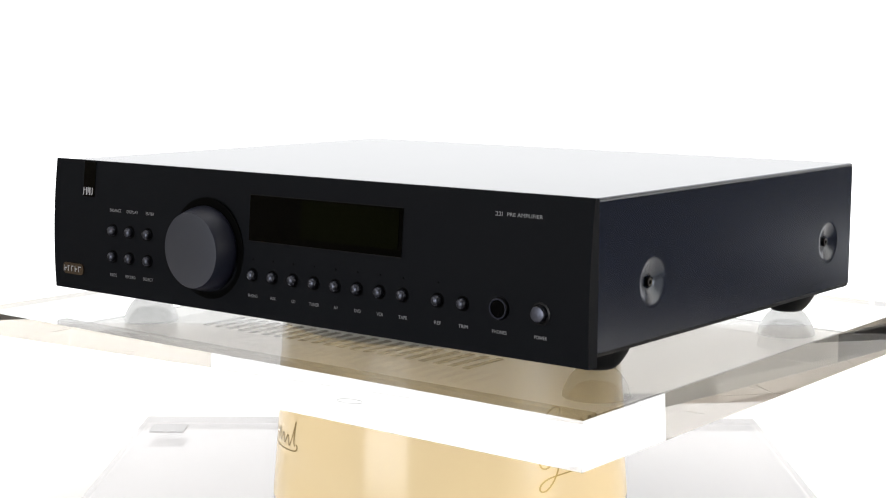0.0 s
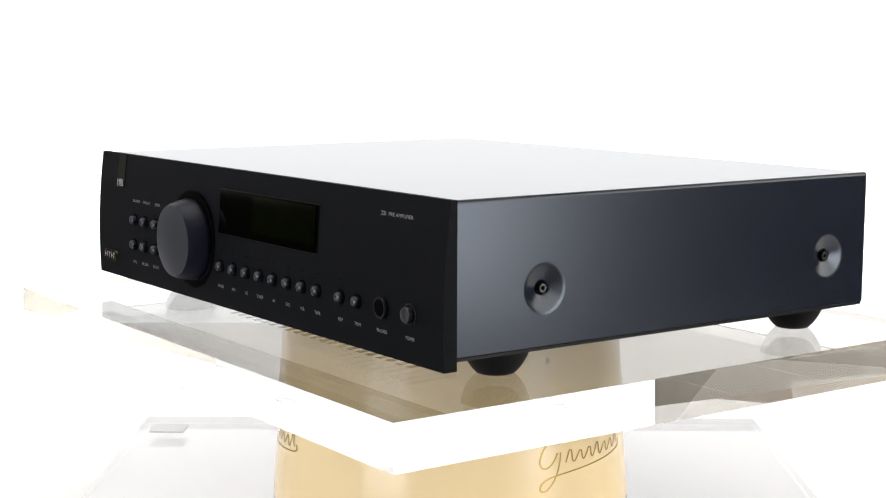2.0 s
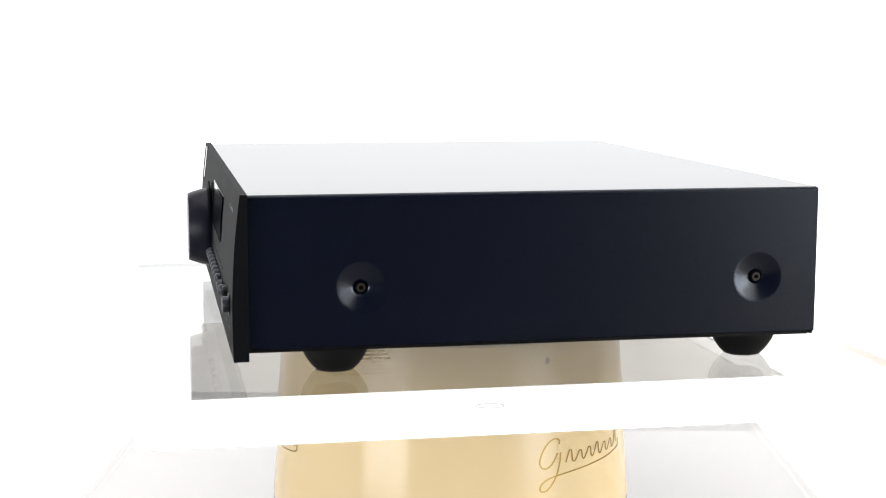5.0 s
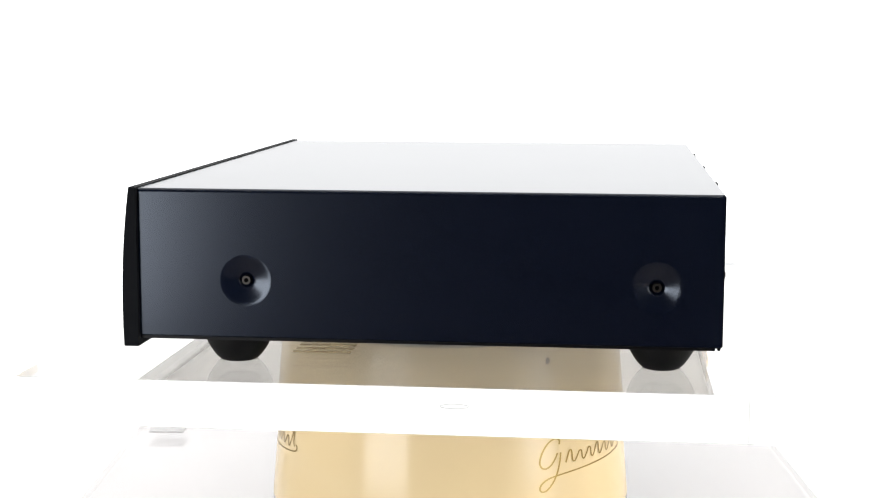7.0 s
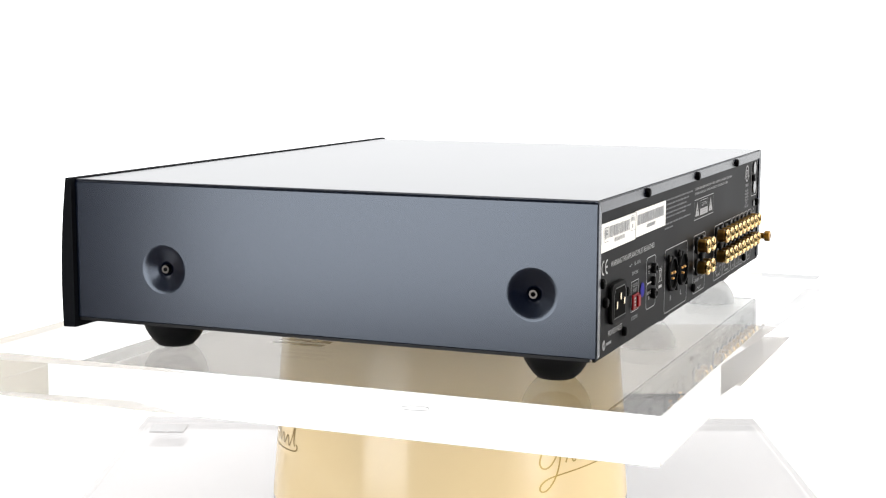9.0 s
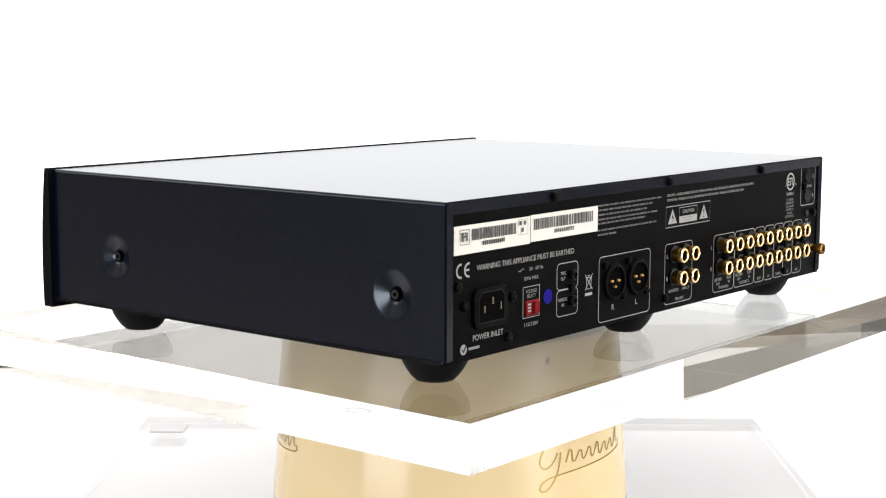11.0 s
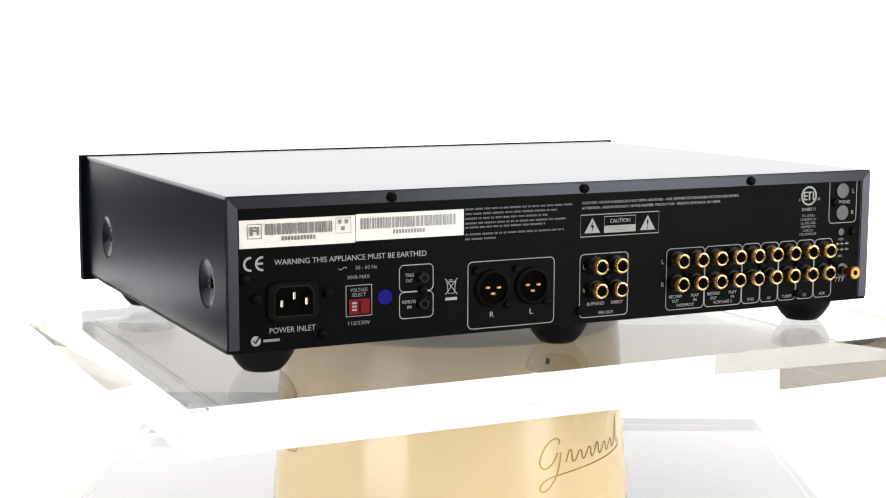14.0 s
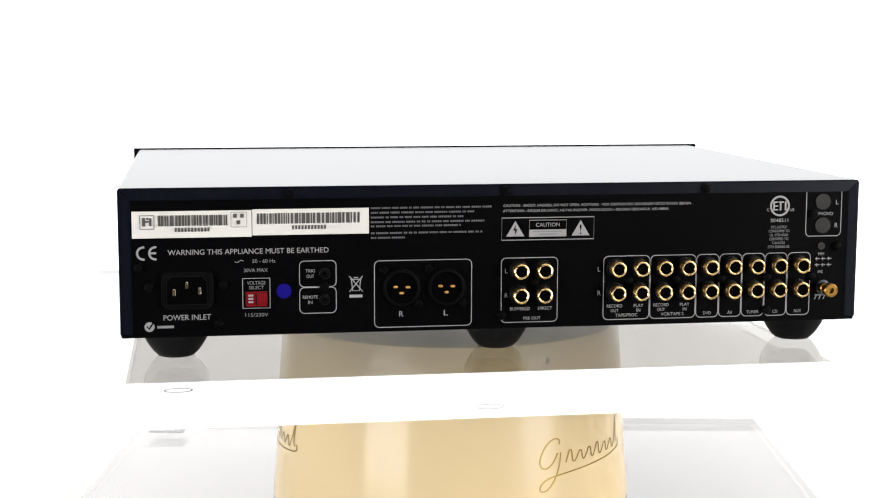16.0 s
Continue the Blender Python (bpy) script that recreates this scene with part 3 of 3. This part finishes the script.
def rear(amp):
    panel = part("rear_panel", box((BX0 + 0.0006, REAR_Y - 0.0015, ZB - 0.0009), (BX1 - 0.0006, REAR_Y, ZT - 0.002)), REAR, amp, "matt black printed steel rear panel")
    P = lambda x: x / 1000
    Z = lambda z: top(z / 1000)

    def rings(x0, x1, z0, z1, r=2.6, w=0.45):
        part("outline", ring_line(rounded_rect(P(x0), P(x1), Z(z0), Z(z1), P(r)), P(w), on_rear), PRINT, panel)

    def words(text, x, z, wid, hgt, mat=PRINT):
        lettering(text, P(x), Z(z), P(wid), P(hgt), on_rear, panel, mat)

    # stickers with bar codes
    rnd = random.Random(4)
    for x0, x1, z0, z1, cx0, cx1, box_l in ((136.9, 200.8, -102.9, -88.4, 150, 187, True), (72.9, 136.5, -102.2, -88.0, 78, 133, False)):
        lab = part("barcode_label", box((P(x0), REAR_Y, Z(z0)), (P(x1), REAR_Y + (0.0005 if box_l else 0.0007), Z(z1)), 0), PAPER, amp, "white paper bar code label")
        off = 0.0009
        bm = bmesh.new()
        x = cx0
        while x < cx1:
            w = rnd.choice((0.6, 0.8, 1.3, 2.0))
            bar(P(x), P(x + w), Z(z1 - 8.0), Z(z1 - 2.2), on_rear, off, bm)
            x += w + rnd.choice((0.45, 0.5, 0.8))
        tagged(part("barcode", bm, INK, lab), kind="stuff")
        bm = bmesh.new()
        for i in range(11):
            x = (cx0 + cx1) / 2 - 9 + i * 1.75
            bar(P(x), P(x + 1.1), Z(z1 - 11.2), Z(z1 - 9.0), on_rear, off, bm)
        tagged(part("serial_bars", bm, INK, lab), kind="stuff")
        if box_l:
            part("label_box", ring_line([(P(189), Z(z1 - 9.5)), (P(196.5), Z(z1 - 9.5)), (P(196.5), Z(z1 - 2.2)), (P(189), Z(z1 - 2.2))], P(0.5), on_rear, off), INK, lab)
            bm = bmesh.new()
            for a, b, c, d in ((190.3, 191.6, -7.8, -3.6), (191.6, 194.2, -6, -5), (193.6, 195.3, -8, -3.4), (191.8, 193, -4.4, -3.4)):
                bar(P(a), P(b), Z(z1 + c), Z(z1 + d), on_rear, off, bm)
            part("label_mark", bm, INK, lab)
            part("label_box", ring_line([(P(139.5), Z(z1 - 9)), (P(148), Z(z1 - 9)), (P(148), Z(z1 - 1)), (P(139.5), Z(z1 - 1))], P(0.3), on_rear, off), INK, lab)
            bm = bmesh.new()
            for a, c in ((141, -4), (144.8, -4), (143, -7.6)):
                bar(P(a), P(a + 2), Z(z1 + c), Z(z1 + c + 2.2), on_rear, off, bm)
            part("label_mark", bm, INK, lab)

    # small print that cannot be read
    bm = bmesh.new()
    for z, xe in ((-88.3, 4), (-90.9, 13), (-93.5, 20), (-96.1, 7), (-98.4, 21), (-102.2, 8.5), (-104.8, 51)):
        x = 71.7
        while x > xe + 1:
            for _ in range(rnd.choice((2, 3, 4, 5, 7))):
                w = rnd.uniform(0.55, 0.95)
                bar(P(x - w), P(x), Z(z - 0.5), Z(z + 0.5), on_rear, 0.0002, bm)
                x -= w + 0.28
                if x < xe + 1:
                    break
            x -= 0.7
    part("fine_print", bm, FAINT, panel)
    words("CAUTION - SHOCK HAZARD, DO NOT OPEN. ACHTUNG - VOR OEFFNEN DES GEHAEUSES NETZSTECKER ZIEHEN.", -57, -88.1, 109, 1.7)
    words("ATTENTION - RISQUE DE CHOC, NE PAS ENLEVER. PRECAUCION - PELIGRO DESCARGA, NO ABRIR.", -50.3, -91.1, 96, 1.7)

    # warning box
    part("outline", ring_line([(P(-54.6), Z(-107.4)), (P(-1.7), Z(-107.4)), (P(-1.7), Z(-94.9)), (P(-54.6), Z(-94.9))], P(0.45), on_rear), PRINT, panel)
    for cx, kind in ((-9.4, 0), (-46.9, 1)):
        part("warning_triangle", patch([(P(cx - 5.2), Z(-105.4)), (P(cx + 5.2), Z(-105.4)), (P(cx), Z(-96.7))], on_rear), PRINT, panel)
        if kind:
            words("!", cx, -101.9, 1.1, 5.6, REAR)
        else:
            part("bolt_sign", patch([(P(cx - 0.2), Z(-98.6)), (P(cx + 1.3), Z(-102.2)), (P(cx + 0.1), Z(-101.9)), (P(cx + 0.3), Z(-104.7)), (P(cx - 1.3), Z(-101.1)), (P(cx - 0.1), Z(-101.4))], on_rear, 0.0004), REAR, panel)
    part("outline", ring_line([(P(-38.6), Z(-105.6)), (P(-17.4), Z(-105.6)), (P(-17.4), Z(-96.4)), (P(-38.6), Z(-96.4))], P(0.35), on_rear), PRINT, panel)
    part("caution_strip", bar(P(-38.6), P(-17.4), Z(-105.6), Z(-101.7), on_rear), PRINT, panel)
    words("CAUTION", -28, -99.0, 13.6, 2.2)
    bm = bmesh.new()
    for z, a, b in ((-102.8, -36, -19.5), (-104.3, -33, -23)):
        bar(P(a), P(b), Z(z - 0.3), Z(z + 0.3), on_rear, 0.0004, bm)
    part("fine_print", bm, DIM, panel)

    # power side
    for cx in (195.0, 188.6):
        arc = [(P(cx - 3.3 * math.cos(radians(a))), Z(-111.1 + 3.3 * math.sin(radians(a)))) for a in range(80, 281, 10)]
        part("conformity_arc", ring_line(arc, P(1.15), on_rear, closed=False), PRINT, panel)
    part("conformity_bar", bar(P(188.2), P(191.4), Z(-111.6), Z(-110.5), on_rear), PRINT, panel)
    words("WARNING THIS APPLIANCE MUST BE EARTHED", 138.6, -110.9, 87, 2.9)
    words("50 - 60 Hz", 130.5, -116.4, 12.5, 2.0, DIM)
    wave = [(P(141.8 + 4.8 * i / 14 - 0.2), Z(-116.4 + 0.6 * math.sin(2 * math.pi * i / 14))) for i in range(15)]
    part("wave_sign", ring_line(wave, P(0.4), on_rear, closed=False), DIM, panel)
    words("30VA MAX", 135, -121.4, 13, 2.0, DIM)
    words("POWER INLET", 172.3, -146.6, 25.5, 3.0)
    words("115/230V", 134.7, -146.1, 12.5, 2.0, DIM)
    part("tick_mark", patch(disc_pts(P(192.6), Z(-151.4), P(2.7)), on_rear), PRINT, panel)
    part("tick_sign", ring_line([(P(194), Z(-151)), (P(192.9), Z(-152.6)), (P(190.6), Z(-149.2))], P(0.9), on_rear, 0.0004, closed=False), REAR, panel)
    part("fine_print", bar(P(179.5), P(188.5), Z(-152.3), Z(-150.9), on_rear), DIM, panel)

    def raised(x0, x1, z0, z1, r, depth):
        bm = bmesh.new()
        pts = rounded_rect(P(x0), P(x1), Z(z0), Z(z1), P(r))
        cx, cz = P(x0 + x1) / 2, (Z(z0) + Z(z1)) / 2
        rows = [[bm.verts.new((cx + (x - cx) * k, REAR_Y + d, cz + (z - cz) * k)) for x, z in pts] for k, d in ((1, -0.0002), (1, depth - 0.0006), (0.97, depth))]
        for a, b in zip(rows, rows[1:]):
            for n in range(len(pts)):
                bm.faces.new((a[n], a[(n + 1) % len(pts)], b[(n + 1) % len(pts)], b[n]))
        bm.faces.new(rows[-1])
        return bm

    inlet = part("power_inlet", raised(157.8, 186.0, -142.2, -121.2, 4.5, 0.0022), SHELL, amp, "black three-pin mains inlet")
    pts = [(161.4, -139.2), (183.0, -139.2), (183.0, -126.4), (180.2, -123.6), (164.2, -123.6), (161.4, -126.4)]
    # Flat black patch painted as the dark inside of the inlet.
    part("inlet_cavity", patch([(P(x), Z(z)) for x, z in pts], on_rear, 0.0024), RECESS_SHADE, inlet)
    part("inlet_rim", ring_line([(P(x), Z(z)) for x, z in pts], P(0.7), on_rear, 0.0027), PLASTIC, inlet)
    for x, z in ((179.0, -132.4), (172.2, -128.6), (165.4, -131.8)):
        part("pin", box((P(x) - 0.0008, REAR_Y + 0.0016, Z(z) - 0.0019), (P(x) + 0.0008, REAR_Y + 0.0034, Z(z) + 0.0019), 0.0003, 1), CONTACT, inlet, "brass contact pin")

    sw = part("voltage_switch", ring_line([(P(127.4), Z(-142.4)), (P(142.2), Z(-142.4)), (P(142.2), Z(-125.9)), (P(127.4), Z(-125.9))], P(0.5), on_rear), PRINT, amp, "red voltage selector in a white outline")
    part("red_body", box((P(128.9), REAR_Y, Z(-141.4)), (P(140.6), REAR_Y + 0.0012, Z(-133.2)), 0.0003, 1), RED, sw, "red plastic")
    part("slider", box((P(129.6), REAR_Y + 0.001, Z(-140.4)), (P(134.4), REAR_Y + 0.0024, Z(-134.2)), 0.0004, 1), RED, sw)
    part("slider_groove", box((P(134.7), REAR_Y + 0.001, Z(-140.6)), (P(135.4), REAR_Y + 0.00125, Z(-134.0)), 0), RUBBER, sw)
    bm = bmesh.new()
    for z in (-135.2, -137.0, -138.8):
        bar(P(136.6), P(139.2), Z(z - 0.5), Z(z + 0.5), on_rear, 0.0014, bm)
    part("switch_print", bm, PRINT, sw)
    words("VOLTAGE", 134.8, -128.4, 10, 1.9, DIM)
    words("SELECT", 134.8, -131.0, 8, 1.9, DIM)
    part("blue_sticker", patch(disc_pts(P(119.8), Z(-133.3), P(4.1)), on_rear, 0.0004), BLUE, amp, "round blue dot sticker")

    rings(91.1, 111.2, -131.3, -116.9)
    rings(91.1, 111.2, -146.0, -131.7)
    words("TRIG", 105.3, -122.4, 5.2, 1.8)
    words("OUT", 105.3, -125.4, 4.2, 1.8)
    words("REMOTE", 105.4, -137.0, 8.2, 1.8)
    words("IN", 105.4, -139.9, 2.4, 1.8)
    for z in (-124.0, -138.4):
        j = part("jack_socket", lathe([(0.0030, 0), (0.0030, 0.0022), (0.0026, 0.0027), (0.0017, 0.0027), (0.0016, 0.001)], (P(97.4), REAR_Y, Z(z)), "y", 1, 32), PLASTIC, amp, "small black jack socket")
        part("socket_ring", lathe([(0.0018, 0.0024), (0.0018, 0.0029), (0.0014, 0.0029), (0.0013, 0.002)], (P(97.4), REAR_Y, Z(z)), "y", 1, 24), STEEL, j)
    # crossed-out bin
    bm = bmesh.new()
    for a in ([(77.6, -128), (78.2, -134), (82, -134), (82.6, -128)], [(77, -127.6), (83.2, -127.6)], [(76.4, -125.8), (83.8, -134.6)], [(83.8, -125.8), (76.4, -134.6)], [(79, -126.6), (81.4, -126.6)]):
        piece = ring_line([(P(x), Z(z)) for x, z in a], P(0.5), on_rear, closed=False)
        me = bpy.data.meshes.new("bin_line")
        piece.to_mesh(me)
        piece.free()
        bm.from_mesh(me)
        bpy.data.meshes.remove(me)
    bar(P(76.6), P(83.8), Z(-137.8), Z(-136.2), on_rear, 0.0002, bm)
    part("bin_sign", bm, PRINT, panel, "crossed-out bin sign")

    # balanced outputs
    rings(15.3, 69.9, -155.0, -117.6, 2.8)
    for cx, w in ((54.7, "R"), (29.5, "L")):
        cz = -133.0
        at = (P(cx), REAR_Y, Z(cz))
        x = part("xlr_socket", lathe([(0.0106, 0), (0.0106, 0.0014), (0.0101, 0.0021), (0.0090, 0.0023), (0.0086, 0.0018), (0.0086, 0.0004)], at, "y", 1, 56), SHELL, amp, "black three-pin balanced socket")
        part("cavity", lathe([(0.0086, 0.0004), (0.0086, 0.0008)], at, "y", 1, 48), RECESS_SHADE, x)
        for dx, dz in ((3.5, 0.7), (-3.4, 0.5), (0.2, -2.8)):
            part("pin", box((P(cx + dx) - 0.0012, REAR_Y + 0.0005, Z(cz + dz) - 0.0006), (P(cx + dx) + 0.0012, REAR_Y + 0.0022, Z(cz + dz) + 0.0006), 0.0003, 1), PIN, x, "gold pin")
        for dx, dz in ((10.1, 10.3), (-9.4, -9.2)):
            part("flange_screw", lathe([(0.0023, 0.0008), (0.0023, 0.0018), (0.0016, 0.0024)], (P(cx + dx), REAR_Y, Z(cz + dz)), "y", 1, 20), STEEL, x)
        words(w, cx + 0.3, -147.6, 2.4, 3.0)

    # phono sockets: dark shells, gold barrels and rims
    shell = mesh_of("barrel", lathe([(0.0043, 0.0), (0.0043, 0.0055), (0.0040, 0.0057), (0.0040, 0.0068)], axis="y", segs=28), BRASS, 40)
    rim = mesh_of("gold_rim", lathe([(0.0030, 0.0066), (0.0041, 0.0062), (0.0046, 0.0066), (0.0047, 0.0074), (0.0044, 0.0081), (0.0038, 0.0084), (0.0033, 0.0081), (0.0031, 0.0074), (0.0030, 0.0069)], axis="y", segs=12), GOLD, 24)
    bore = mesh_of("bore", lathe([(0.0031, 0.0068), (0.0031, 0.0073), (0.0012, 0.0073), (0.0011, 0.0070)], axis="y", segs=24), RECESS_SHADE, 40)
    collar = mesh_of("collar", lathe([(0.0054, 0), (0.0054, 0.0012), (0.0046, 0.0016)], axis="y", segs=28), PLASTIC, 40)
    cols = [-11.6, -25.2] + [-67.6 - 13.62 * i for i in range(9)]
    for c in cols:
        for z in (-124.3, -138.1):
            s = shift_mesh("phono_socket", shell, amp, pose(P(c), REAR_Y, Z(z)), "gold-plated phono socket")
            for nm, me in (("gold_rim", rim), ("bore", bore), ("collar", collar)):
                shift_mesh(nm, me, s, Matrix.Identity(4))
    rings(-33.9, -1.6, -154.1, -117.5, 2.6)
    words("L", -4.5, -124.8, 1.6, 2.6)
    words("R", -4.6, -138.6, 1.9, 2.6)
    words("BUFFERED", -12.4, -146.4, 11.4, 1.8)
    words("DIRECT", -26.9, -146.4, 8, 1.8)
    words("PRE OUT", -19.4, -151.9, 9.8, 1.8)
    edges = (-60.4, -87.9, -115.2, -128.9, -142.5, -156.2, -169.8, -184.0)
    for a, b in zip(edges, edges[1:]):
        rings(b + 0.25, a - 0.25, -154.0, -117.6, 2.8)
    words("L", -58.0, -124.9, 1.6, 2.6)
    words("R", -58.2, -138.5, 1.9, 2.6)
    for x, w in ((-67.4, 9), (-94.8, 9)):
        words("RECORD", x, -146.2, w, 1.8)
        words("OUT", x, -148.9, 4.6, 1.8)
        words("PLAY", x - 14, -146.2, 5.6, 1.8)
        words("IN", x - 14, -148.9, 2.2, 1.8)
    for x, w, k in ((-74.4, "TAPE/PROC", 13), (-101.5, "VCR/TAPE 2", 13.5), (-122.2, "DVD", 4.6), (-135.9, "AV", 3), (-149.6, "TUNER", 7.4), (-163.2, "CD", 3), (-176.8, "AUX", 4.6)):
        words(w, x, -151.6, k, 1.8)
    # round approval mark, and the print under it
    bm = ring_line(disc_pts(P(-164.3), Z(-90.4), P(5.4), 36), P(1.1), on_rear)
    for a, b, c, d in ((-161.2, -160.2, -93, -87.8), (-163.2, -161.2, -88.6, -87.8), (-163.2, -161.2, -93, -92.2), (-163.2, -161.2, -90.8, -90), (-165.2, -164.2, -93, -87.8), (-166.6, -163.6, -88.6, -87.8), (-168.2, -167.2, -93, -87.8), (-169.4, -168.2, -93, -92.2)):
        bar(P(b), P(a), Z(c), Z(d), on_rear, 0.0002, bm)
    part("approval_mark", bm, PRINT, panel, "round white approval mark")
    words("C", -157.2, -92.6, 1.3, 1.6)
    words("US", -171.6, -92.6, 2.6, 1.6)
    words("3048511", -164.2, -98.7, 10.6, 2.0)
    for i, (w, k) in enumerate((("ETL LISTED", 9.6), ("CONFORMS TO", 12.5), ("UL STD 6500", 11), ("CERTIFIED TO", 11.5), ("CAN/CSA", 7.8), ("STD E60065-00", 13))):
        words(w, -164.2, -102.6 - 2.28 * i, k, 1.5, DIM)
    # blanked phono stage
    pts = [(-180.3, -82.6), (-180.3, -105.6), (-180.8, -107.2), (-182, -108.2), (-199.6, -108.2), (-201.1, -107.2), (-201.6, -105.6), (-201.6, -82.6)]
    part("outline", ring_line([(P(x), Z(z)) for x, z in pts], P(0.45), on_rear, closed=False), PRINT, panel)
    for x, z, r in ((-190.2, -88.2, 4.7), (-190.4, -101.9, 4.7), (-190.0, -113.9, 2.3)):
        part("blanking_cap", lathe([(P(r), 0.0), (P(r), 0.0006), (P(r) - 0.0001, 0.0008), (P(r) - 0.0003, 0.0008)], (P(x), REAR_Y, Z(z)), "y", 1, 36), GREYCAP, amp, "round grey blanking cap")
    words("L", -199.0, -88.6, 1.6, 2.6)
    words("R", -198.8, -102, 1.9, 2.6)
    words("PHONO", -192.2, -95.2, 8.6, 2.0)
    words("MM", -190.3, -118.6, 3.4, 1.6)
    words("MC", -190.2, -129.1, 3.2, 1.6)
    bm = bmesh.new()
    for z in (-121.4, -125.0):
        for a in (-187.6, -191.2, -194.8):
            bar(P(a - 1.8), P(a + 1.0), Z(z - 0.25), Z(z + 0.25), on_rear, 0.0002, bm)
            bar(P(a - 0.2), P(a + 0.2), Z(z - 1.0), Z(z + 1.0), on_rear, 0.0003, bm)
    part("switch_signs", bm, PRINT, panel)
    g = part("earth_post", lathe([(0.0030, 0), (0.0030, 0.004), (0.0024, 0.0045), (0.0024, 0.0085), (0.0040, 0.0092), (0.0040, 0.0125), (0.0034, 0.0130), (0.0016, 0.0130), (0.0014, 0.0110)], (P(-191.8), REAR_Y, Z(-138.2)), "y", 1, 32), BRASS, amp, "gold screw earth terminal")
    part("washer", lathe([(0.0044, 0), (0.0044, 0.0008), (0.0030, 0.0010)], (P(-191.8), REAR_Y, Z(-138.2)), "y", 1, 28), CHROME, g)
    bm = bmesh.new()
    bar(P(-194.2), P(-187.2), Z(-142.9), Z(-142.4), on_rear, 0.0002, bm)
    for a in (-188.4, -191, -193.6):
        patch([(P(a), Z(-142.6)), (P(a + 0.5), Z(-142.6)), (P(a + 1.6), Z(-145.2)), (P(a + 1.1), Z(-145.2))], on_rear, 0.0003, bm)
    part("earth_sign", bm, PRINT, panel)

    # screws
    me = mesh_of("rear_screw", lathe([(0.0027, 0), (0.0027, 0.0012), (0.0022, 0.0020), (0.0012, 0.0023)], axis="y", segs=24), STEEL, 40)
    for x, z in ((197.9, -118.7), (192.4, -129.2), (152.6, -129.2), (155.6, -150.3), (97.7, -131.2), (-1.7, -149.8), (-184.4, -95.2), (-199.5, -114.0), (-157.6, -150.4), (-20.4, -131.4), (-75, -131.4), (-103, -131.4), (-130, -131.4), (-157.5, -131.4), (-184.5, -131.4)):
        shift_mesh("rear_screw", me, amp, pose(P(x), REAR_Y, Z(z)), "black steel screw")
    for x in (116.0, -3.2, -119.4):
        shift_mesh("rear_screw", me, amp, pose(P(x), Y1 - 0.0003, Z(-79.6)), "black steel screw")


def pre_amplifier():
    amp = new("pre_amplifier")
    amp.location.z = PLATE_TOP
    case_cover(amp)
    chassis(amp)
    feet(amp)
    front(amp)
    side_screws(amp)
    rear(amp)
    return tagged(amp, "black and navy hi-fi pre-amplifier on a clear turning plate", "amplifier")


floor = studio()
stand()
turner = turning_plate()
amp = pre_amplifier()
wall_tiles()
floor_tiles(floor)

# Degrees by which the turntable has turned, in seconds.
TURN = [(0.0, -38.31), (0.5, -42.33), (1.0, -46.40), (1.5, -50.38), (2.0, -54.32), (2.5, -58.30), (3.0, -62.30), (3.5, -66.26), (4.0, -70.30), (4.6, -75.25), (5.2, -80.4), (5.8, -85.7), (6.5, -91.80), (7.0, -95.90), (7.5, -99.92),
        (8.0, -104.05), (8.5, -108.10), (9.0, -112.22), (9.8, -118.85), (10.6, -125.45), (11.5, -133.0), (12.0, -137.15), (12.5, -141.25), (13.0, -145.45), (13.5, -149.55), (14.0, -153.77), (14.5, -157.93), (15.0, -162.17), (15.5, -166.36), (16.0, -170.58)]


def motions():
    walk(turner, [(t, pose(0, 0, PLATE_LOW, 0, 0, a)) for t, a in TURN])
    walk(amp, [(t, pose(0, 0, PLATE_TOP, 0, 0, a)) for t, a in TURN])


motions()
